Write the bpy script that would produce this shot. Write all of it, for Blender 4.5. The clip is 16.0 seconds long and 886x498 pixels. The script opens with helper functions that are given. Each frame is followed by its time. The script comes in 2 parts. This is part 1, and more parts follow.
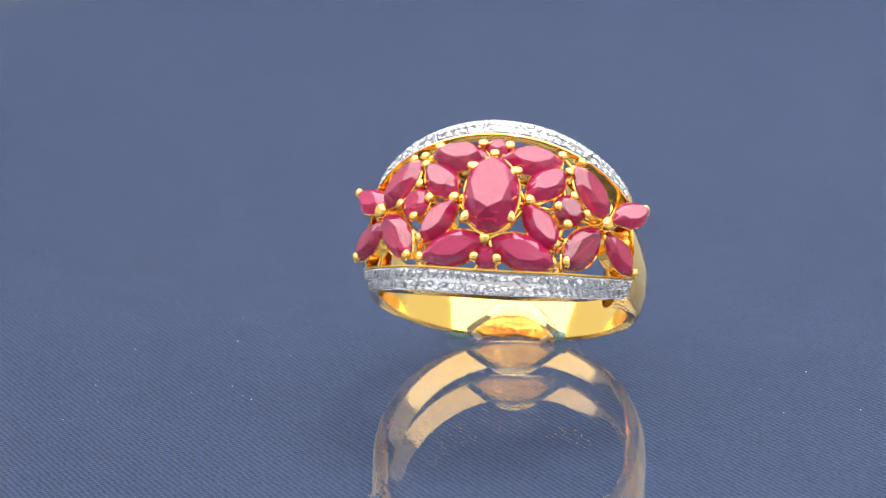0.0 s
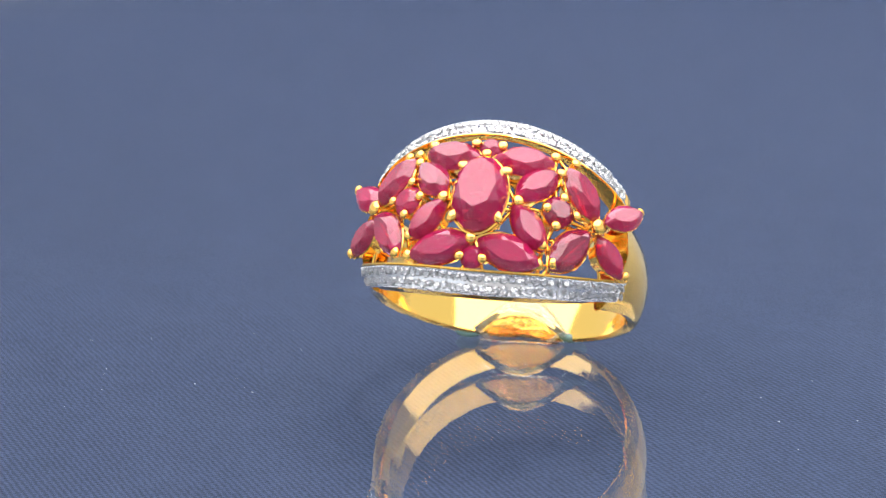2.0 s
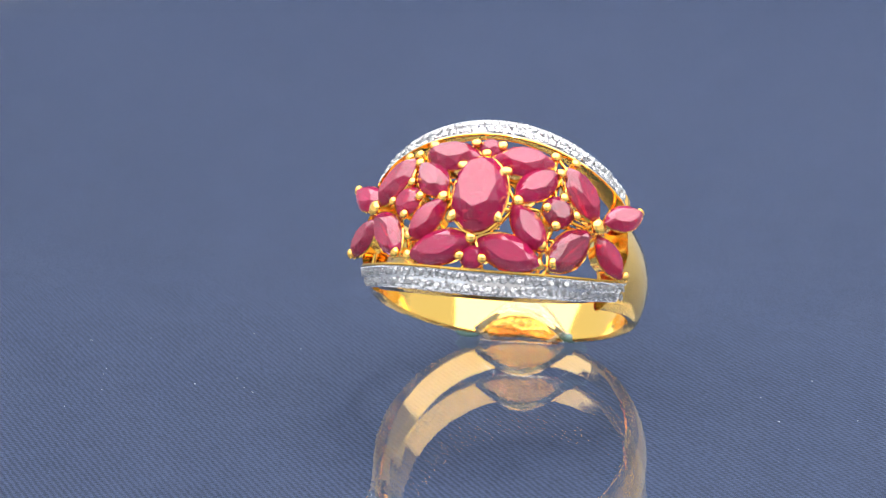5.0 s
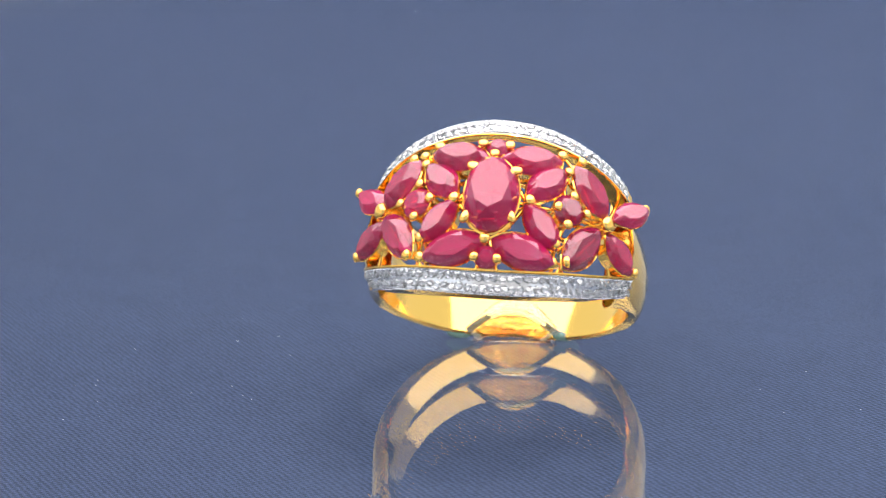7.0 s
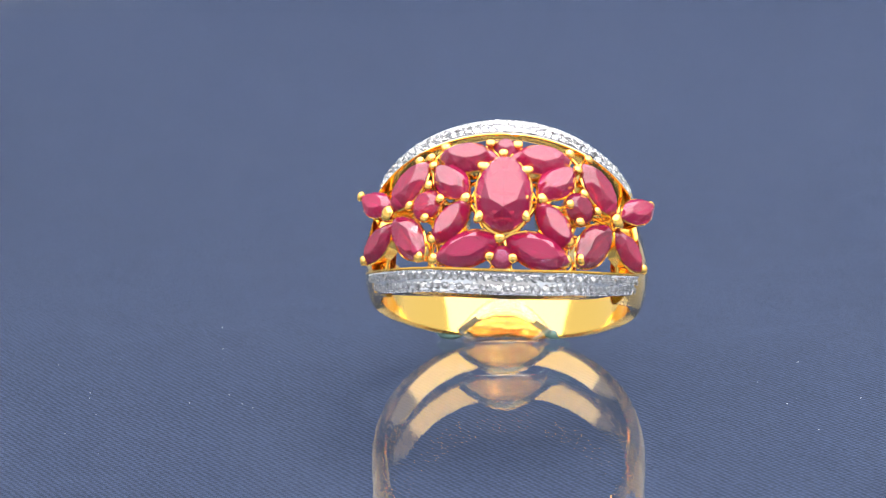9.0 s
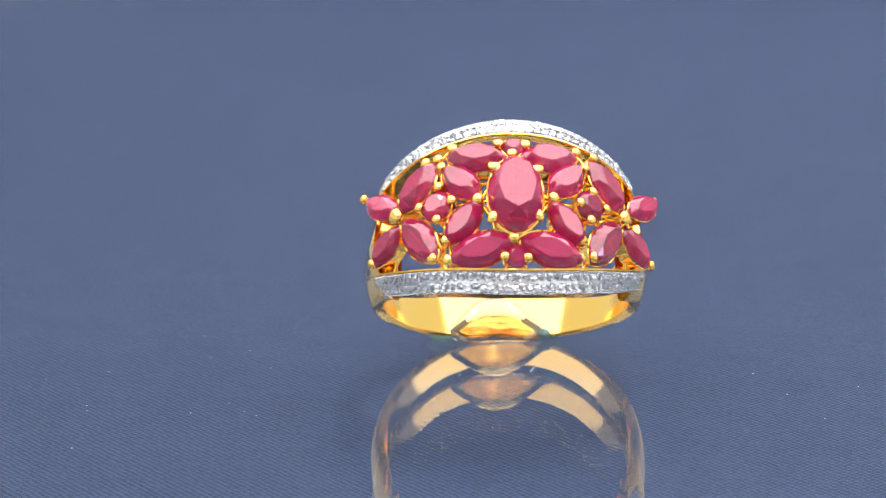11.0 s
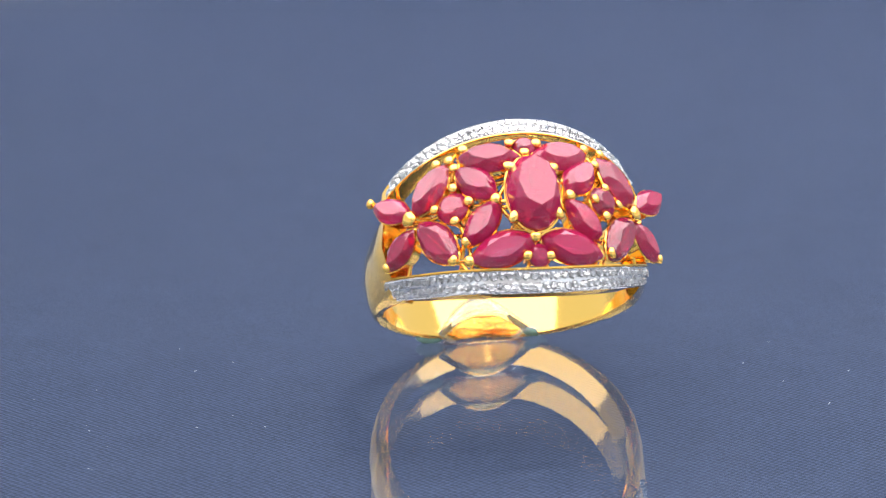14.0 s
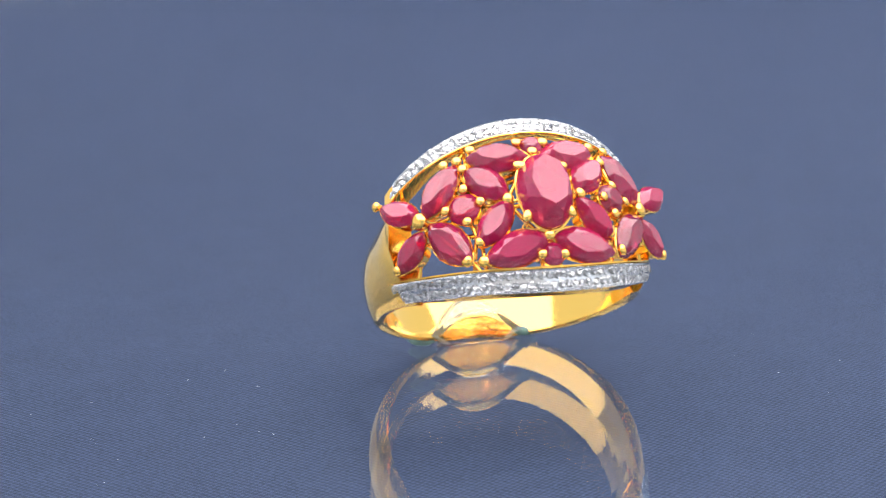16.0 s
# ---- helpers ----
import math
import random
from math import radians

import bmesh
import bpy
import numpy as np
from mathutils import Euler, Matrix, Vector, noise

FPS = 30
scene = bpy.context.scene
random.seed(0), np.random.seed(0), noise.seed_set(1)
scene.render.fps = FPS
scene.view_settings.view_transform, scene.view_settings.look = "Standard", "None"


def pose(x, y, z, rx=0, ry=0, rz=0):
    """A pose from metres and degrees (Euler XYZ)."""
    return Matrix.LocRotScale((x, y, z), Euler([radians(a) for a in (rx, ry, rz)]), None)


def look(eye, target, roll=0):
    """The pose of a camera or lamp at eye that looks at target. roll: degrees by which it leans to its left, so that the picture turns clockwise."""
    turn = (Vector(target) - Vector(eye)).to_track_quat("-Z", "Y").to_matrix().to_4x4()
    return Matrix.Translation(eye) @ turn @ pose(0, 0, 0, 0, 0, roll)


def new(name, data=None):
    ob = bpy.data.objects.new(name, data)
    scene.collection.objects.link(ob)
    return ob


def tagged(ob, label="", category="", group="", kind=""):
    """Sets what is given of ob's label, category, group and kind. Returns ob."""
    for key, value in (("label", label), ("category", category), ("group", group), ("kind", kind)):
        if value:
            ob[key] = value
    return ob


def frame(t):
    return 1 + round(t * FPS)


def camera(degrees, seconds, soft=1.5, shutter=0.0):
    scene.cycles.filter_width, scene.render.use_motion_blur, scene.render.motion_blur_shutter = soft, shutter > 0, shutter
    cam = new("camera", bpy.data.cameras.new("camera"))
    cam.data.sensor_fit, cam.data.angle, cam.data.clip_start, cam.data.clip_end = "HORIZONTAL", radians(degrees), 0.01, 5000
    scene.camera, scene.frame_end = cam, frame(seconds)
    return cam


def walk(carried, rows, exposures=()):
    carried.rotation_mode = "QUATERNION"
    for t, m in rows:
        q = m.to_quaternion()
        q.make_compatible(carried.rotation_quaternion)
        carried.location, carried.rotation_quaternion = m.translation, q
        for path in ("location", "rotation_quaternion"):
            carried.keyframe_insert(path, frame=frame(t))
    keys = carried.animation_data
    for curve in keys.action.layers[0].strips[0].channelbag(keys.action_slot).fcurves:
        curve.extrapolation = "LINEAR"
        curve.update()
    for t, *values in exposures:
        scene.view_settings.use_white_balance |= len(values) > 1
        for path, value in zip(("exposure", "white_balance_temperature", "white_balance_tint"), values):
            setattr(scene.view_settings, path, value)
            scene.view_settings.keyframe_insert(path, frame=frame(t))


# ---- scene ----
# ---- camera ----
cam = camera(20, 16.0, soft=1.2)
CAM = look((0.0, -0.19558, 0.06880), (-0.00435, -0.00395, 0.01171), -1.01)
cam.data.dof.use_dof, cam.data.dof.focus_distance, cam.data.dof.aperture_fstop = True, 0.196, 64.0
walk(cam, [(0.0, CAM), (16.0, CAM)], exposures=[(0.0, 0.0), (16.0, 0.0)])

MM = 0.001
TURN = [(0.0, 0.0), (1.5, -3.63), (3.5, -8.60), (5.25, -4.3), (7.0, 0.03), (9.0, 5.28), (12.5, 14.35), (16.0, 23.28)]


def turn_at(t):
    return float(np.interp(t, [a for a, b in TURN], [b for a, b in TURN]))


TIMES = sorted({round(0.5 * k, 2) for k in range(33)} | {3.3, 3.4, 3.6, 3.7})

# ---- light ----
world = bpy.data.worlds.new("studio")
scene.world = world
world.use_nodes = True
bg = world.node_tree.nodes["Background"]
bg.inputs["Color"].default_value = (0.86, 0.93, 1.0, 1)
bg.inputs["Strength"].default_value = 1.08


def area_lamp(name, place, target, sx, sy, power, colour):
    data = bpy.data.lights.new(name, "AREA")
    data.shape, data.size, data.size_y, data.energy, data.color = "RECTANGLE", sx, sy, power, colour
    ob = new(name, data)
    ob.matrix_world = look(place, target)
    return ob


area_lamp("softbox_lamp", (0.03, 0.06, 0.42), (0.03, 0.06, 0), 1.10, 0.84, 11.0, (1.0, 0.97, 0.94))
area_lamp("spot_lamp", (0.05, 0.10, 0.42), (0, 0, 0.01), 0.02, 0.02, 0.4, (1.0, 0.96, 0.9))
area_lamp("led_lamp", (0.05, -0.43, 0.35), (0, 0, 0.01), 0.038, 0.038, 0.055, (0.66, 0.70, 1.0))


# ---- materials ----
def material(name):
    mat = bpy.data.materials.new(name)
    mat.use_nodes = True
    nt = mat.node_tree
    return mat, nt, nt.nodes["Principled BSDF"]


def node(nt, kind, **values):
    nd = nt.nodes.new(kind)
    for key, value in values.items():
        nd.inputs[key.replace("_", " ")].default_value = value
    return nd


def bumped(nt, bsdf, socket, strength, distance):
    b = node(nt, "ShaderNodeBump", Strength=strength, Distance=distance)
    nt.links.new(socket, b.inputs["Height"])
    nt.links.new(b.outputs["Normal"], bsdf.inputs["Normal"])


def metal(name, colour, rough, grain=0.10):
    mat, nt, bsdf = material(name)
    bsdf.inputs["Base Color"].default_value = (*colour, 1)
    bsdf.inputs["Metallic"].default_value = 1
    tc = nt.nodes.new("ShaderNodeTexCoord")
    big = node(nt, "ShaderNodeTexNoise", Scale=420.0, Detail=3.0)
    nt.links.new(tc.outputs["Object"], big.inputs["Vector"])
    ramp = nt.nodes.new("ShaderNodeMapRange")
    ramp.inputs["To Min"].default_value, ramp.inputs["To Max"].default_value = rough * 0.6, rough * 1.6
    nt.links.new(big.outputs["Fac"], ramp.inputs["Value"])
    nt.links.new(ramp.outputs["Result"], bsdf.inputs["Roughness"])
    fine = node(nt, "ShaderNodeTexNoise", Scale=2600.0, Detail=2.0)
    nt.links.new(tc.outputs["Object"], fine.inputs["Vector"])
    bumped(nt, bsdf, fine.outputs["Fac"], grain, 0.00006)
    return mat


def ruby_material():
    mat, nt, bsdf = material("ruby")
    info = nt.nodes.new("ShaderNodeObjectInfo")
    tc = nt.nodes.new("ShaderNodeTexCoord")
    silk = node(nt, "ShaderNodeTexNoise", Scale=900.0, Detail=5.0, Roughness=0.65)
    nt.links.new(tc.outputs["Object"], silk.inputs["Vector"])
    add = nt.nodes.new("ShaderNodeMath")
    add.operation = "MULTIPLY_ADD"
    add.inputs[1].default_value = 0.55
    nt.links.new(info.outputs["Random"], add.inputs[0])
    nt.links.new(silk.outputs["Fac"], add.inputs[2])
    ramp = nt.nodes.new("ShaderNodeValToRGB")
    ramp.color_ramp.elements[0].position, ramp.color_ramp.elements[0].color = 0.35, (0.18, 0.004, 0.027, 1)
    ramp.color_ramp.elements[1].position, ramp.color_ramp.elements[1].color = 1.1 / 1.2, (0.58, 0.016, 0.115, 1)
    nt.links.new(add.outputs["Value"], ramp.inputs["Fac"])
    nt.links.new(ramp.outputs["Color"], bsdf.inputs["Base Color"])
    bsdf.inputs["IOR"].default_value = 1.77
    bsdf.inputs["Roughness"].default_value = 0.07
    bsdf.inputs["Specular IOR Level"].default_value = 0.38
    bsdf.inputs["Transmission Weight"].default_value = 0.58
    bumped(nt, bsdf, silk.outputs["Fac"], 0.06, 0.00004)
    return mat


def diamond_material():
    mat, nt, bsdf = material("diamond")
    bsdf.inputs["Base Color"].default_value = (0.93, 0.92, 0.94, 1)
    bsdf.inputs["IOR"].default_value = 2.4
    bsdf.inputs["Roughness"].default_value = 0.0
    bsdf.inputs["Transmission Weight"].default_value = 0.9
    return mat


def acrylic_material(name, tint, rough=0.0, ior=1.58, clear=1.0):
    mat, nt, bsdf = material(name)
    bsdf.inputs["Base Color"].default_value = (*tint, 1)
    bsdf.inputs["IOR"].default_value = ior
    bsdf.inputs["Roughness"].default_value = rough
    bsdf.inputs["Transmission Weight"].default_value = clear
    return mat


def cloth_material():
    mat, nt, bsdf = material("blue_twill")
    tc = nt.nodes.new("ShaderNodeTexCoord")
    wobble = node(nt, "ShaderNodeTexNoise", Scale=60.0, Detail=3.0)
    nt.links.new(tc.outputs["Object"], wobble.inputs["Vector"])
    waves = []
    for angle, pitch in ((149, 0.00046), (62, 0.00040)):
        mp = nt.nodes.new("ShaderNodeMapping")
        mp.inputs["Rotation"].default_value = (0, 0, radians(angle))
        nt.links.new(tc.outputs["Object"], mp.inputs["Vector"])
        w = node(nt, "ShaderNodeTexWave", Scale=0.314 / pitch, Distortion=2.2, Detail=2.0, Detail_Scale=1.5)
        nt.links.new(mp.outputs["Vector"], w.inputs["Vector"])
        waves.append(w)
    fibre = node(nt, "ShaderNodeTexNoise", Scale=3200.0, Detail=3.0)
    nt.links.new(tc.outputs["Object"], fibre.inputs["Vector"])
    patch = node(nt, "ShaderNodeTexNoise", Scale=230.0, Detail=3.0)
    nt.links.new(tc.outputs["Object"], patch.inputs["Vector"])
    total = None
    for socket, share in ((waves[0].outputs["Fac"], 0.27), (waves[1].outputs["Fac"], 0.27), (fibre.outputs["Fac"], 0.50), (patch.outputs["Fac"], 0.14)):
        add = nt.nodes.new("ShaderNodeMath")
        add.operation = "MULTIPLY_ADD"
        add.inputs[1].default_value = share
        add.inputs[2].default_value = 0.0
        nt.links.new(socket, add.inputs[0])
        if total:
            nt.links.new(total.outputs["Value"], add.inputs[2])
        total = add
    weave = total
    ramp = nt.nodes.new("ShaderNodeValToRGB")
    ramp.color_ramp.elements[0].position, ramp.color_ramp.elements[0].color = 0.40, (0.014, 0.0195, 0.0385, 1)
    ramp.color_ramp.elements[1].position, ramp.color_ramp.elements[1].color = 0.76, (0.048, 0.066, 0.125, 1)
    nt.links.new(weave.outputs["Value"], ramp.inputs["Fac"])
    nt.links.new(ramp.outputs["Color"], bsdf.inputs["Base Color"])
    bsdf.inputs["Roughness"].default_value = 0.75
    bsdf.inputs["Specular IOR Level"].default_value = 0.08
    bumped(nt, bsdf, weave.outputs["Value"], 0.7, 0.00012)
    return mat


def plain(name, colour, rough):
    mat, nt, bsdf = material(name)
    tc = nt.nodes.new("ShaderNodeTexCoord")
    n1 = node(nt, "ShaderNodeTexNoise", Scale=9.0, Detail=4.0)
    nt.links.new(tc.outputs["Object"], n1.inputs["Vector"])
    ramp = nt.nodes.new("ShaderNodeValToRGB")
    ramp.color_ramp.elements[0].color = (*(c * 0.9 for c in colour), 1)
    ramp.color_ramp.elements[1].color = (*(c * 1.1 for c in colour), 1)
    nt.links.new(n1.outputs["Fac"], ramp.inputs["Fac"])
    nt.links.new(ramp.outputs["Color"], bsdf.inputs["Base Color"])
    bsdf.inputs["Roughness"].default_value = rough
    bsdf.inputs["Specular IOR Level"].default_value = 0.1
    return mat


GOLD = metal("yellow_gold", (0.97, 0.60, 0.145), 0.09)
ENGRAVED = metal("engraved_gold", (0.88, 0.54, 0.16), 0.3)
WHITE_GOLD = metal("rhodium_plate", (0.82, 0.81, 0.82), 0.14)
RUBY = ruby_material()
DIAMOND = diamond_material()
ACRYLIC = acrylic_material("clear_acrylic", (0.985, 0.995, 0.99))
CLIP_PLASTIC = acrylic_material("clear_plastic", (0.88, 0.92, 0.93), 0.05, 1.42, 0.84)
FOOT_PLASTIC = acrylic_material("green_clear_plastic", (0.20, 0.36, 0.33), 0.05, 1.5, 0.45)
# amber tint stands in for the gold band refracted through the clip
AMBER = acrylic_material("refracted_amber", (1.0, 0.74, 0.50), 0.10, 1.22, 1.0)
amber_place = AMBER.node_tree.nodes.new("ShaderNodeTexCoord")
lumps = node(AMBER.node_tree, "ShaderNodeTexNoise", Scale=1900.0, Detail=4.0)
amber_ramp = AMBER.node_tree.nodes.new("ShaderNodeValToRGB")
amber_ramp.color_ramp.elements[0].position, amber_ramp.color_ramp.elements[0].color = 0.38, (0.95, 0.66, 0.52, 1)
amber_ramp.color_ramp.elements[1].position, amber_ramp.color_ramp.elements[1].color = 0.62, (1.0, 0.95, 0.85, 1)
AMBER.node_tree.links.new(amber_place.outputs["Object"], lumps.inputs["Vector"])
AMBER.node_tree.links.new(lumps.outputs["Fac"], amber_ramp.inputs["Fac"])
AMBER.node_tree.links.new(amber_ramp.outputs["Color"], AMBER.node_tree.nodes["Principled BSDF"].inputs["Base Color"])
bumped(AMBER.node_tree, AMBER.node_tree.nodes["Principled BSDF"], lumps.outputs["Fac"], 0.6, 0.0002)
CLOTH = cloth_material()
BACKCLOTH = plain("backdrop_cloth", (0.040, 0.055, 0.104), 0.85)
PALE_PANEL = plain("pale_panel", (0.58, 0.57, 0.56), 0.8)
TABLE_GREY = plain("grey_laminate", (0.12, 0.125, 0.135), 0.5)
LINT = plain("lint", (0.8, 0.82, 0.85), 0.8)


# ---- mesh helpers (numbers in millimetres) ----
def to_mesh(name, bm, mat, smooth=None):
    bmesh.ops.recalc_face_normals(bm, faces=bm.faces)
    bmesh.ops.scale(bm, vec=(MM, MM, MM), verts=bm.verts)
    mesh = bpy.data.meshes.new(name)
    if smooth is not None:
        for f in bm.faces:
            f.smooth = True
        for e in bm.edges:
            if len(e.link_faces) == 2 and e.calc_face_angle(0) > radians(smooth):
                e.smooth = False
    bm.to_mesh(mesh)
    bm.free()
    mesh.materials.append(mat)
    return mesh


def part(name, bm, mat, parent, label="", smooth=None):
    """Links a bmesh as one mesh object under its thing or part."""
    ob = new(name, to_mesh(name, bm, mat, smooth) if isinstance(bm, bmesh.types.BMesh) else bm)
    ob.parent = parent
    return tagged(ob, label)


def thing(name, label, category, group=""):
    return tagged(new(name), label, category, group)


def sweep(bm, rings, closed=False, caps=True):
    """Joins rings of as many points each into a tube."""
    vs = [[bm.verts.new(p) for p in ring] for ring in rings]
    n = len(vs[0])
    for i in range(len(vs) if closed else len(vs) - 1):
        a, b = vs[i], vs[(i + 1) % len(vs)]
        for j in range(n):
            bm.faces.new((a[j], a[(j + 1) % n], b[(j + 1) % n], b[j]))
    if caps and not closed:
        bm.faces.new(vs[0][::-1])
        bm.faces.new(vs[-1])


def tube(bm, points, r, closed=False, sides=7):
    pts = [Vector(p) for p in points]
    rings, n = [], len(pts)
    for i, p in enumerate(pts):
        a = pts[(i - 1) % n] if closed or i else p
        b = pts[(i + 1) % n] if closed or i < n - 1 else p
        d = (b - a).normalized()
        u = d.orthogonal().normalized() if i == 0 else (u - d * u.dot(d)).normalized()
        v = d.cross(u)
        rings.append([p + r * (math.cos(k * math.tau / sides) * u + math.sin(k * math.tau / sides) * v) for k in range(sides)])
    sweep(bm, rings, closed)


# ---- ring ----
RHO, BULGE = 11.25, 0.031
END = 64.0
DROP = 3.2  # the band's centre lies this far below the dome's


def dome(phi, y, h=0.0):
    """The point of the ring's domed top at phi degrees from its crown and y along the finger."""
    rho = RHO - BULGE * y * y + h
    a = radians(phi)
    return Vector((rho * math.sin(a), y, rho * math.cos(a)))


def dome_pose(phi, y, turn=0.0, h=0.0, lean=0.0):
    """A pose on the dome: z out of it, x at turn degrees from the way round. lean: degrees less tilt to the side."""
    a = radians(phi - math.copysign(lean, phi))
    ex = Vector((math.cos(a), 0, -math.sin(a)))
    n = Vector((math.sin(a), 2 * BULGE * y, math.cos(a))).normalized()
    ey = n.cross(ex).normalized()
    ex = ey.cross(n)
    c, s = math.cos(radians(turn)), math.sin(radians(turn))
    m = Matrix((ex * c + ey * s, ey * c - ex * s, n)).transposed().to_4x4()
    m.translation = dome(phi, y, h) * MM
    return m


def outline(shape, length, width, n=16):
    pts = []
    for k in range(n):
        t = math.tau * k / n
        x, y = math.cos(t), math.sin(t)
        if shape == "marquise":
            y = math.copysign((1 - x * x) ** 0.80, y) if abs(y) > 1e-6 else 0.0
        pts.append((x * length / 2, y * width / 2))
    return pts


def gem_mesh(name, shape, length, width, crown, depth, mat, table=0.60, n=16):
    bm = bmesh.new()
    pts = outline(shape, length, width, n)
    low = [bm.verts.new((x, y, 0)) for x, y in pts]
    top = [bm.verts.new((x, y, 0.05 * width)) for x, y in pts]
    ktx = table + (0.10 if shape == "marquise" else 0)
    h = n // 2
    tab = [bm.verts.new((pts[2 * j][0] * ktx, pts[2 * j][1] * table, crown)) for j in range(h)]
    kx, ky = (1 + ktx) / 2 + 0.02, (1 + table) / 2 + 0.03
    mid = [bm.verts.new((pts[2 * j + 1][0] * kx, pts[2 * j + 1][1] * ky, crown * 0.62)) for j in range(h)]
    keel = 0.30 if shape != "round" else 0.0
    cul = [bm.verts.new((-length * keel, 0, -depth)), bm.verts.new((length * keel, 0, -depth))] if keel else [bm.verts.new((0, 0, -depth))]
    for i in range(n):
        k = (i + 1) % n
        bm.faces.new((low[i], low[k], top[k], top[i]))
        c = cul[-1] if pts[i][0] + pts[k][0] > 0 else cul[0]
        bm.faces.new((low[k], low[i], c))
    if keel:
        for i in range(n):
            if abs(pts[i][0]) < 1e-6:
                bm.faces.new((low[i], cul[0], cul[1]))
    for j in range(h):
        g0, g1, g2 = top[2 * j], top[2 * j + 1], top[(2 * j + 2) % n]
        for f in ((tab[j], mid[j], tab[(j + 1) % h]), (mid[j], g0, g1), (mid[j], g1, g2), (tab[j], mid[j - 1], g0), (tab[j], g0, mid[j])):
            bm.faces.new(f)
    bm.faces.new(tab)
    return to_mesh(name, bm, mat)


def collar_mesh(shape, length, width):
    """The cup below a stone: a thin tapered wall that follows its outline, with a rounded lip."""
    bm = bmesh.new()
    o = outline(shape, length, width, 24)
    prof = ((0.97, 0.02), (1.05, 0.06), (1.09, -0.03), (1.06, -0.15), (0.92, -0.7), (0.76, -1.35), (0.66, -1.35), (0.82, -0.7), (0.94, -0.15))
    sweep(bm, [[(x * k, y * k, z) for k, z in prof] for x, y in o], closed=True)
    return to_mesh("collar", bm, GOLD, 40)


def bead_mesh(r, stem, long=1.0):
    bm = bmesh.new()
    prof = [(r * 0.02, 0.62 * r)] + [(r * math.sin(radians(a)), 0.62 * r * math.cos(radians(a))) for a in (20, 42, 64, 90, 112)] + [(0.62 * r, -0.75 * r), (0.55 * r, -stem)]
    n = 14
    sweep(bm, [[(a * (long if z > -0.5 * r else 1.0) * math.cos(k * math.tau / n), a * math.sin(k * math.tau / n), z) for k in range(n)] for a, z in prof])
    return to_mesh("prong", bm, GOLD, 60)


def rail_y(phi, side=-1):
    """Where a rail's middle runs: the near one is straighter than the far one."""
    bend = 1 - math.cos(radians(phi))
    return 6.85 - 3.56 * bend if side > 0 else 6.62 - (4.6 + 0.35 * math.sin(radians(phi))) * bend


def rim_y(phi):
    """Half the band's width round the shank."""
    return 2.15 + 3.22 * ((1 + math.cos(radians(phi))) / (1 + math.cos(radians(END)))) ** 1.9


def ease(v):
    v = min(1.0, max(0.0, v))
    return v * v * (3 - 2 * v)


def inner_r(low):
    """The band's inside radius at low degrees from its top, about its own centre."""
    return 10.35 - 0.45 * ease((low - 58.9) / 26) + 0.85 * ease((low - 70) / 110)


def from_dome(r, phi):
    """The distance from the dome's centre, at phi degrees, of a circle of radius r about the band's own centre."""
    a = radians(phi)
    return -DROP * math.cos(a) + math.sqrt(r * r - (DROP * math.sin(a)) ** 2)


def shank_r(phi):
    """The band's outside: the dome's circle running smoothly into the band's."""
    return math.log(math.exp(4 * RHO) + math.exp(4 * from_dome(11.52, phi))) / 4


def side_bulge(phi):
    """How strongly the band is domed across its width: more at its sides than at the crown."""
    return BULGE + 0.047 * ease((abs(phi) - 30) / 58)


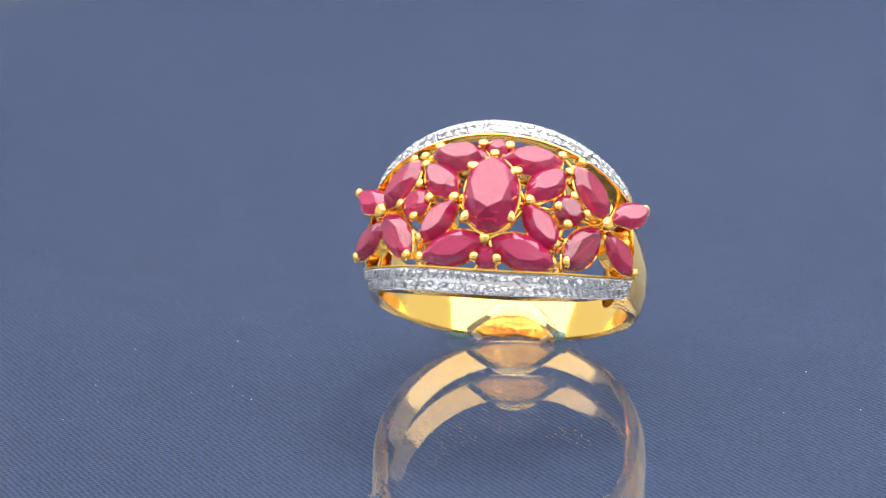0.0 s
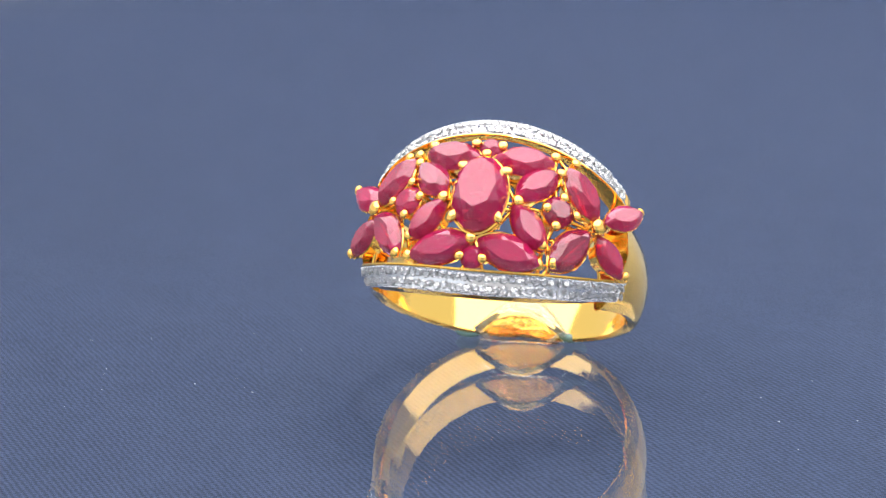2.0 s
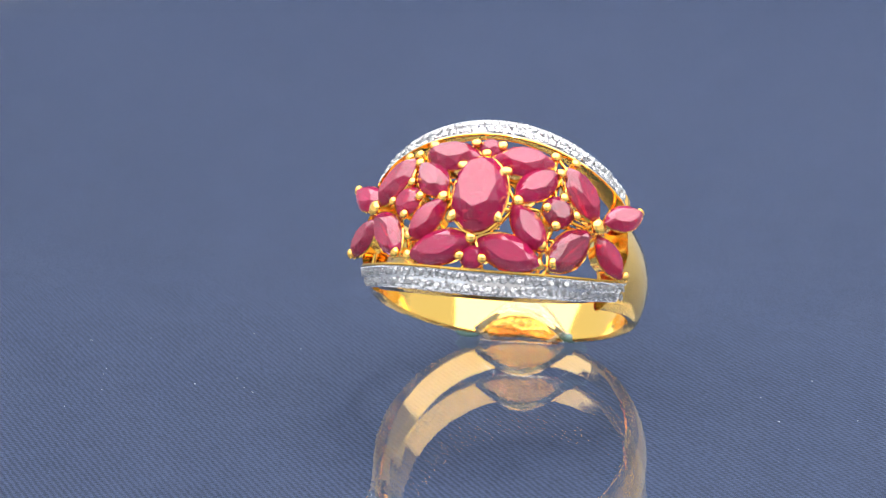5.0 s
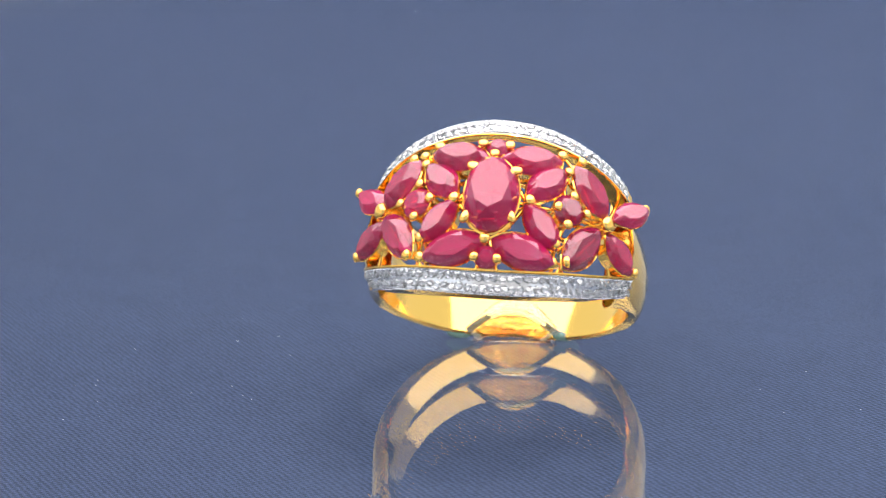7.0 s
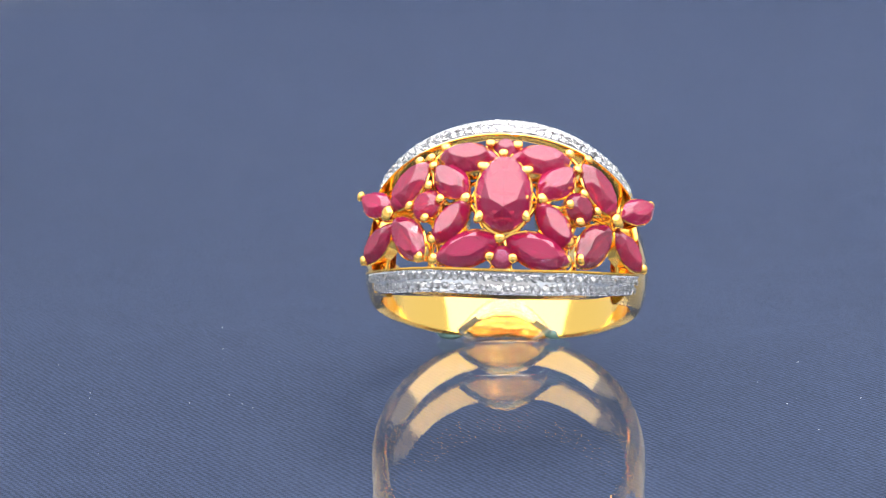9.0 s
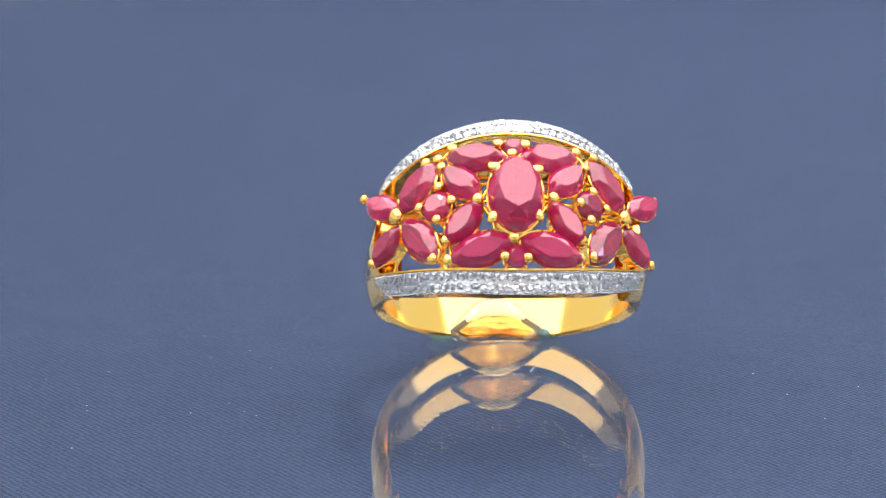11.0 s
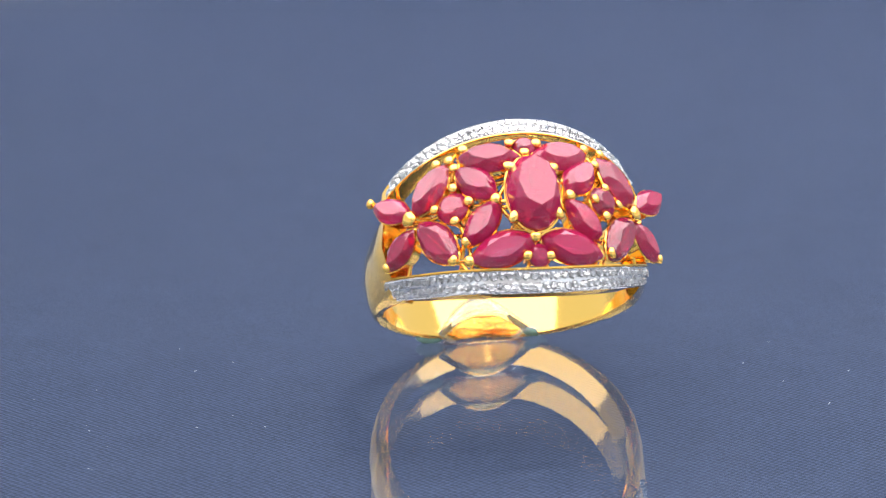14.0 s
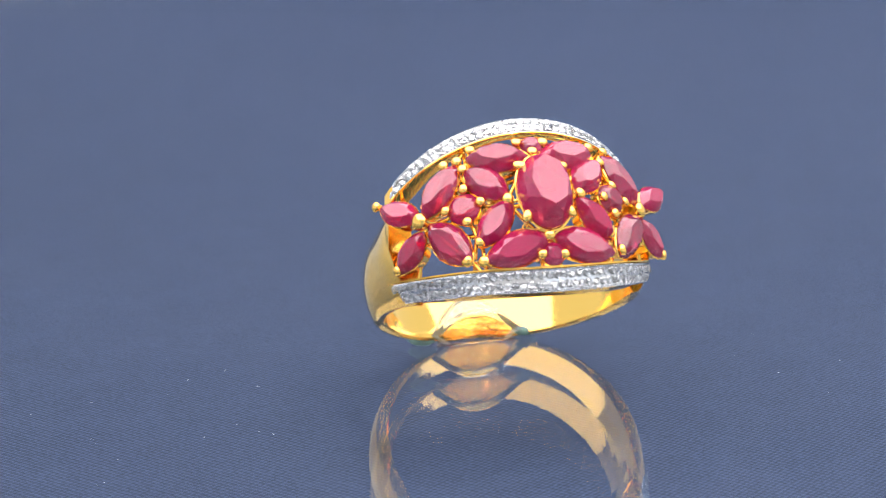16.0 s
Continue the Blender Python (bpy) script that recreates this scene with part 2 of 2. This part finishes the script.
def build_ring():
    ring = thing("ring", "yellow gold dome ring with faceted rubies and two diamond rails", "ring")
    # shank
    bm = bmesh.new()
    rings = []
    for k in range(97):
        deg = 73.0 + 214.0 * k / 96
        a, phi = radians(deg), min(deg, 360 - deg)
        low = math.degrees(math.atan2(10.2 * math.sin(radians(phi)), 10.2 * math.cos(radians(phi)) + DROP * 0.9))
        base, inner = shank_r(phi), from_dome(inner_r(low), phi)
        w, lean = rim_y(phi), 2.25 * ((phi - 70.0) / 110.0) ** 1.4
        sec = []
        for q in (-1, -0.94, -0.8, -0.5, 0, 0.5, 0.8, 0.94, 1):
            y = q * w
            drop = side_bulge(phi) * y * y + (0.22 if abs(q) == 1 else 0.06 if abs(q) == 0.94 else 0)
            sec.append((max(base - drop, inner + 0.3), y))
        for q in (1, 0.93, 0.4, -0.4, -0.93, -1):
            sec.append((inner + (0.18 if abs(q) == 1 else 0.0) - (0.06 if abs(q) == 0.4 else 0), q * w))
        aside = 0.2 * ease((phi - 73) / 25)
        rings.append([(r * math.sin(a) + aside, y + lean, r * math.cos(a)) for r, y in sec])
    sweep(bm, rings)
    part("shank", bm, GOLD, ring, "polished yellow gold band", 35)
    # rails with pave
    dia = gem_mesh("diamond", "round", 0.66, 0.66, 0.11, 0.29, DIAMOND, 0.55, 16)
    grain = bmesh.new()
    bmesh.ops.create_icosphere(grain, subdivisions=1, radius=0.07)
    grain = to_mesh("grain", grain, WHITE_GOLD, 60)
    for side in (-1, 1):
        bm, bed = bmesh.new(), bmesh.new()
        rr, rb = [], []
        for k in range(65):
            end = END + (17.0 if side < 0 else 5.0)
            span = 83.5 if side < 0 else 75.0
            phi = span * (k / 32 - 1)
            deep = (8.72 if side < 0 else 8.95) + 0.32 * ease((abs(phi) - 58) / 16)
            proud, arch = (0.06, side_bulge(phi)) if side < 0 else (0.10, BULGE)
            a, yc = radians(phi), rail_y(phi, side)
            hw = 0.90
            dip = 0.14 if abs(phi) < end else 0.02
            sec = [(deep, -hw + 0.25), (RHO - arch * (yc - hw) ** 2 - 0.10, -hw), (RHO - arch * (yc - hw) ** 2 + 0.03, -hw + 0.06), (RHO - arch * (yc - hw) ** 2 + 0.0, -hw + 0.16),
                   (RHO - arch * yc * yc - dip, -hw + 0.2), (RHO - arch * (yc + hw) ** 2 - dip, hw - 0.04), (RHO - arch * (yc + hw) ** 2 - 0.55, hw + 0.02), (deep, hw + 0.04)]
            rr.append([((r + proud) * math.sin(a), side * (yc + dy), (r + proud) * math.cos(a)) for r, dy in sec])
            if abs(phi) <= end - 0.5:
                sb = [(RHO - arch * (yc + q) ** 2 + z, q) for q, z in ((-hw + 0.19, -0.3), (-hw + 0.19, -0.02), (-hw + 0.27, 0.06), (-hw + 0.36, -0.04), (hw - 0.10, -0.04), (hw - 0.02, 0.05), (hw + 0.05, -0.02), (hw + 0.055, -0.08))]
                rb.append([((r + proud) * math.sin(a), side * (yc + dy), (r + proud) * math.cos(a)) for r, dy in sb])
        sweep(bm, rr)
        sweep(bed, rb)
        rail = part("rail", bm, GOLD, ring, "curved gold rail", 40)
        part("setting", bed, WHITE_GOLD, rail, "rhodium-white strip paved with diamonds", 40)
        for row in (-1, 1):
            count = 46 if side < 0 else 38
            for k in range(count):
                phi = -end + 2.2 + (2 * end - 4.4) * (k + 0.25 * row) / (count - 1)
                y = side * (rail_y(phi, side) + 0.13 + 0.36 * row)
                ob = part("diamond", dia, None, rail)
                ob.matrix_basis = dome_pose(phi, y + random.uniform(-0.05, 0.05), random.uniform(0, 360), random.uniform(-0.05, 0.03) + (0.06 - (side_bulge(phi) - BULGE) * y * y if side < 0 else 0.10)) @ pose(0, 0, 0, random.uniform(-22, 22), random.uniform(-22, 22), 0)
                if k < count - 1 and row:
                    g = part("grain", grain, None, rail)
                    gy = side * (rail_y(phi, side) + 0.13 + 0.55 * row)
                    g.matrix_basis = dome_pose(phi + (end - 2.2) / (count - 1), gy, 0, 0.04 + (0.06 - (side_bulge(phi) - BULGE) * gy * gy if side < 0 else 0.10))
    # stones: kind, shape, length, width, crown, places (phi, y, turn, lift, lean)
    def stones(shape, length, width, crown, places, lift=0.0, label="", deep=1.15):
        mesh = gem_mesh("ruby", shape, length, width, crown, crown * deep, RUBY, 0.56 if shape != "oval" else 0.68)
        seat = collar_mesh(shape, length * 0.97, width * 0.97)
        for phi, y, turn, *more in places:
            m = dome_pose(phi, y, turn, lift + (more[0] if more else 0), more[1] if len(more) > 1 else 0)
            ob = part("ruby", mesh, None, ring, label)
            rx, ry = more[2:] if len(more) > 2 else (random.uniform(-2.5, 2.5), random.uniform(-2.5, 2.5))
            ob.matrix_basis = m @ pose(0, 0, 0, rx, ry, 0)
            st = part("collar", seat, None, ring)
            st.matrix_basis = m
    stones("oval", 6.5, 4.3, 2.1, [(0, 0.0, 90)], 0.15, "large oval faceted ruby", 1.4)
    stones("marquise", 5.0, 2.9, 0.98, [(-15.2, 3.75, -9), (14.5, 3.7, 9)], -0.20)
    stones("marquise", 5.4, 2.8, 0.98, [(-13.9, -4.1, 13, 0, 0, 1.3, 4.1), (14.4, -4.1, -13, 0, 0, 2.6, -7.7)], -0.20)
    stones("marquise", 4.45, 2.6, 0.92, [(-21.8, 1.65, -49), (21.4, 1.8, 48)], -0.15)
    stones("marquise", 4.45, 2.4, 0.9, [(-21.2, -1.85, 47), (20.9, -1.9, -47)], -0.15)
    stones("marquise", 4.9, 2.8, 0.95, [(-41.3, 2.15, 49), (41.3, 2.3, -51), (-41.0, -2.4, -57), (39.6, -2.65, 58)], -0.10)
    stones("round", 1.85, 1.85, 0.55, [(0, 4.6, 10), (0.2, -4.85, 20)], -0.05)
    stones("round", 2.6, 2.6, 0.75, [(-32.3, -0.05, 5), (31.6, 0.05, 30)], -0.15)
    stones("marquise", 3.9, 2.2, 0.75, [(-60.0, 1.75, -34, 0.45, 22), (58.9, 1.6, 34, 1.0, 24), (-58.6, -1.75, 40, 0.20, 14), (58.4, -1.7, -40, 0.20, 14)], 0.0)
    # prongs
    small, mid, big = bead_mesh(0.42, 2.0), bead_mesh(0.48, 2.0), bead_mesh(0.72, 2.2)
    def prongs(mesh, places, lift=0.32):
        for phi, y in places:
            ob = part("prong", mesh, None, ring)
            ob.matrix_basis = dome_pose(phi, y, random.uniform(0, 360), lift) @ pose(0, 0, 0, random.uniform(-10, 10), random.uniform(-10, 10), 0)
    prongs(small, [(-25.7, 4.99), (-37.8, 4.25), (-31.8, 4.20), (-29.8, 3.33), (-30.7, 1.46), (-39.4, 0.12), (-25.0, 0.0), (-31.6, -1.34), (-28.5, -3.23)])
    prongs(small, [(27.4, 4.75), (36.7, 4.83), (30.3, 3.36), (32.6, 1.25), (26.3, -0.08), (39.0, 0.10), (31.0, -1.34), (27.1, -3.16)])
    prongs(small, [(-6.2, 4.90), (4.9, 4.77), (-0.8, 3.85), (-4.9, -4.95), (4.6, -5.05)])
    prongs(mid, [(-35.5, -4.28), (-28.7, -4.7), (27.1, -4.65), (33.7, -4.18), (-1.0, -3.6), (-14.5, -0.25), (14.8, -0.1)])
    prongs(small, [(-68.6, 3.2)], 1.45)
    prongs(small, [(64.8, 2.65)], 1.7)
    prongs(small, [(-65.0, -2.85), (66.4, -2.7)], 1.05)
    prongs(big, [(-51.0, 0.18), (49.2, 0.0)], 0.4)
    claw = bead_mesh(0.41, 2.4, 1.5)
    for phi, y, turn in ((-7.6, 2.3, -20), (8.1, 2.05, 20), (-8.6, -2.1, 55), (8.0, -1.9, 125)):
        ob = part("claw", claw, None, ring)
        ob.matrix_basis = dome_pose(phi, y, turn, 0.75)
    # gallery wires between the seats
    def wire(places, r=0.17, h=-0.75):
        bm = bmesh.new()
        tube(bm, [dome(p, y, h) for p, y in places], r)
        part("gallery_wire", bm, GOLD, ring, "", 60)
    for s in (-1, 1):
        wire([(s * 66, 4.0), (s * 59, 2.0), (s * 52, 0), (s * 45, 0), (s * 38, 0), (s * 30, 0), (s * 20, 0), (s * 10, 0)])
        wire([(s * 66, -4.0), (s * 59, -2.0), (s * 52, 0), (s * 44, -1.6), (s * 34, -4.3), (s * 30, -5.6)])
        wire([(s * 52, 0), (s * 45, 1.6), (s * 36, 4.3), (s * 30, 5.6)])
        for e in (-1, 1):
            wire([(s * 5, e * 5.6), (s * 0.5, e * 3.5), (s * 8, e * 2.0), (s * 15, 0)])
            wire([(s * 30, e * 5.4), (s * 29, e * 3.2), (s * 31.5, e * 1.3)])
            wire([(s * 26, e * 0.2), (s * 31, e * 2.2), (s * 36, e * 4.8)], 0.15, -1.0)
    for y in (-2.6, 0.0, 2.6):
        wire([(-60 + 6 * k, y * (1 - abs(-60 + 6 * k) / 90)) for k in range(21)], 0.22, -1.75)
    # hallmark raised on the inside of the band: a ringed mark and three worn strokes
    def inside(deg, y):
        a, r = radians(deg), inner_r(360 - deg) - 0.06
        return (r * math.sin(a), y + 0.45, r * math.cos(a) - DROP)
    bm = bmesh.new()
    tube(bm, [inside(211.5 + 3.9 * math.cos(q), 1.45 + 0.80 * math.sin(q)) for q in [i * math.tau / 24 for i in range(24)]], 0.11, True, 6)
    tube(bm, [inside(211.5 + d, 1.45 + e) for d, e in ((-1.6, -0.3), (-0.6, 0.3), (0.3, -0.2), (1.4, 0.3))], 0.09, False, 6)
    part("hallmark", bm, ENGRAVED, ring, "small stamped mark in a ring")
    for deg in (220.0, 224.5, 229.0):
        bm = bmesh.new()
        tube(bm, [inside(deg + d, e) for d, e in ((-1.3, 0.8), (1.0, 0.9), (1.0, 1.4), (-1.2, 1.5), (-1.2, 2.05), (1.1, 2.05))], 0.12, False, 6)
        part("hallmark", bm, ENGRAVED, ring, "small worn stamped stroke")
    return ring


RING_POSE = pose(0.30 * MM, -1.93 * MM, 9.92 * MM, 46.25, 2.06, -7.04)
ring = build_ring()
ring.matrix_basis = RING_POSE


# ---- stand ----
def build_clip():
    """The bent strip of clear plastic that holds the bottom of the band down on the disc."""
    clip = thing("ring_clip", "bent clear plastic clip holding the ring on the acrylic disc", "display clip")

    def strip(path, y0, y1, thick):
        """A strip along a path in x and z, from y0 to y1, with rounded edges."""
        bm = bmesh.new()
        rings = []
        for i, (x, z) in enumerate(path):
            a, b = path[max(0, i - 1)], path[min(len(path) - 1, i + 1)]
            d = Vector((b[0] - a[0], b[1] - a[1])).normalized()
            nx, nz = -d.y * thick / 2, d.x * thick / 2
            sec = []
            for y, k in ((y0 + 0.1, 1), (y1 - 0.1, 1), (y1, 0.5), (y1, -0.5), (y1 - 0.1, -1), (y0 + 0.1, -1), (y0, -0.5), (y0, 0.5)):
                sec.append((x + nx * k, y, z + nz * k))
            rings.append(sec)
        sweep(bm, rings)
        return bm

    arc = [(-4.6 + 0.46 * k, 0.35 + 2.45 * math.cos(radians(9 * (k - 10))) ** 1.2) for k in range(1, 20)]
    part("arch", strip(arc, 0.05, 4.2, 0.55), CLIP_PLASTIC, clip, "clear plastic arch over the band", 45)
    # amber body added under the arch, before the band, for its refracted gold
    bm = bmesh.new()
    rings = []
    for y, k in ((0.0, 0.94), (0.06, 1.0), (0.42, 1.0), (0.5, 0.92)):
        upper = [(3.2 * math.cos(q) * k, y + 0.05 * math.sin(7 * q), 0.05 + 2.25 * k * math.sin(q) ** 0.9 + 0.03 * math.sin(11 * q)) for q in [math.pi * j / 16 for j in range(1, 16)]]
        rings.append([(3.4 * k, y, 0.03)] + upper + [(-3.4 * k, y, 0.03)])
    sweep(bm, rings)
    part("refracted_gold", bm, AMBER, clip, "rough amber body added under the arch for the band's refracted gold", 50)
    for s in (-1, 1):
        bm = bmesh.new()
        rings = []
        for a in (-88, -65, -40, -15, 10, 35, 60, 80, 89):
            r, z = math.cos(radians(a)), 0.56 + 0.54 * math.sin(radians(a))
            rings.append([(s * 4.5 + 1.25 * r * math.cos(q), 1.0 + 1.2 * r * math.sin(q), z) for q in [k * math.tau / 20 for k in range(20)]])
        sweep(bm, rings)
        part("foot", bm, FOOT_PLASTIC, clip, "rounded greenish clear foot", 60)
        # the bent-over clear tab that joins the foot to the arch
        bm = bmesh.new()
        edge = [(s * x, z) for x, z in ((3.75, 0.95), (3.45, 1.05), (2.35, 0.25), (2.6, 0.12), (3.1, 0.38))]
        sweep(bm, [[(x, y, z) for x, z in edge] for y in (-0.12, 0.35)])
        bmesh.ops.bevel(bm, geom=bm.edges[:], offset=0.07, segments=2, affect="EDGES")
        part("tab", bm, CLIP_PLASTIC, clip, "clear bent tab with bright edges", 40)
    return clip


CLIP_POSE = pose(1.08 * MM, 7.30 * MM, 0.0, 0, 0, -7.1)
clip = build_clip()
clip.matrix_basis = CLIP_POSE


def disc(name, radius, z0, z1, mat, bevel=0.4, n=160):
    bm = bmesh.new()
    prof = [(radius - bevel, z0), (radius, z0 + bevel), (radius, z1 - bevel), (radius - bevel, z1)]
    sweep(bm, [[(r * math.cos(k * math.tau / n), r * math.sin(k * math.tau / n), z) for k in range(n)] for r, z in prof])
    return to_mesh(name, bm, mat, 30)


plate = tagged(new("acrylic_disc", disc("acrylic_disc", 188, -5.8, 0, ACRYLIC)), "thick clear glossy acrylic disc lying on blue cloth", "display plate")
plate.visible_shadow = False

turntable = thing("turntable", "round turntable pad covered in dark blue twill cloth", "turntable")
part("cloth_top", disc("cloth_top", 193, -6.9, -5.86, CLOTH, 0.5), None, turntable, "dark blue woven twill cloth")
part("pad", disc("pad", 191, -18, -6.95, BACKCLOTH, 0.5), None, turntable)

# specks of lint on the cloth
specks = [(-22.9, 12.9), (-36.9, 10.5), (-33.0, -2.1), (-33.8, 1.8), (-25.5, -0.2), (-35.2, -6.1), (-21.2, -1.0), (22.7, -6.2), (24.0, -12.2), (29.0, -5.7), (25.7, 3.4), (-19.3, 13.9), (-17.9, 9.0), (-31.6, 11.0), (-20.3, -2.0), (-33.8, 3.1), (-23.0, 18.8), (-22.3, 1.3), (21.4, -0.8)]
for x, y in specks:
    bm = bmesh.new()
    pts = [(0.06 * k, 0.03 * math.sin(1.7 * k + x), 0.0) for k in range(3)]
    tube(bm, pts, 0.013 + 0.011 * ((x * 7.3) % 1.0), False, 6)
    ob = part("lint_speck", bm, LINT, turntable, "white lint speck", 60)
    ob.matrix_basis = pose(x * MM, y * MM, -5.835 * MM, 0, 0, x * 31)

# ---- backdrop and table ----
def build_backdrop():
    """Added out of view: a blue cloth curving up behind the turntable for reflections."""
    bm = bmesh.new()
    prof = [(210, -18.0), (270, -18.0)] + [(270 + 120 * math.sin(radians(a)), 102 - 120 * math.cos(radians(a))) for a in range(10, 91, 10)] + [(390, 395)]
    rings = []
    for k in range(13):
        x = -165 + 27.5 * k
        fold = 1.5 * math.sin(0.03 * x + 1.0)
        rings.append([(x, y + fold, z) for y, z in prof] + [(x, y + fold + 1.2, z - 0.8) for y, z in reversed(prof)])
    sweep(bm, rings)
    return tagged(new("backdrop", to_mesh("backdrop", bm, BACKCLOTH, 40)), "seamless blue cloth backdrop added behind the turntable for the disc to mirror", "backdrop", kind="structure")


def build_table():
    bm = bmesh.new()
    bmesh.ops.create_cube(bm, size=1.0, matrix=Matrix.LocRotScale((0, 0, -34), None, (1400, 1400, 30)))
    bmesh.ops.bevel(bm, geom=bm.edges[:], offset=2, segments=2, affect="EDGES")
    return tagged(new("table", to_mesh("table", bm, TABLE_GREY, 40)), "plain dark grey table top under the turntable", "table", kind="structure")


def build_reflected_panel():
    """An added pale panel behind the camera, out of view, for the ring to reflect."""
    bm = bmesh.new()
    bmesh.ops.create_cube(bm, size=1.0, matrix=Matrix.LocRotScale((0, -715, 270), None, (640, 30, 580)))
    bmesh.ops.bevel(bm, geom=bm.edges[:], offset=2, segments=1, affect="EDGES")
    return tagged(new("reflected_panel", to_mesh("reflected_panel", bm, PALE_PANEL, 40)), "plain pale grey panel added out of view for the ring to reflect", "wall", kind="structure")


build_backdrop()
build_table()
build_reflected_panel()


# ---- movement ----
def motions():
    for ob, base in ((ring, RING_POSE), (clip, CLIP_POSE), (plate, Matrix()), (turntable, Matrix())):
        walk(ob, [(t, pose(0, 0, 0, 0, 0, turn_at(t)) @ base) for t in TIMES])


motions()
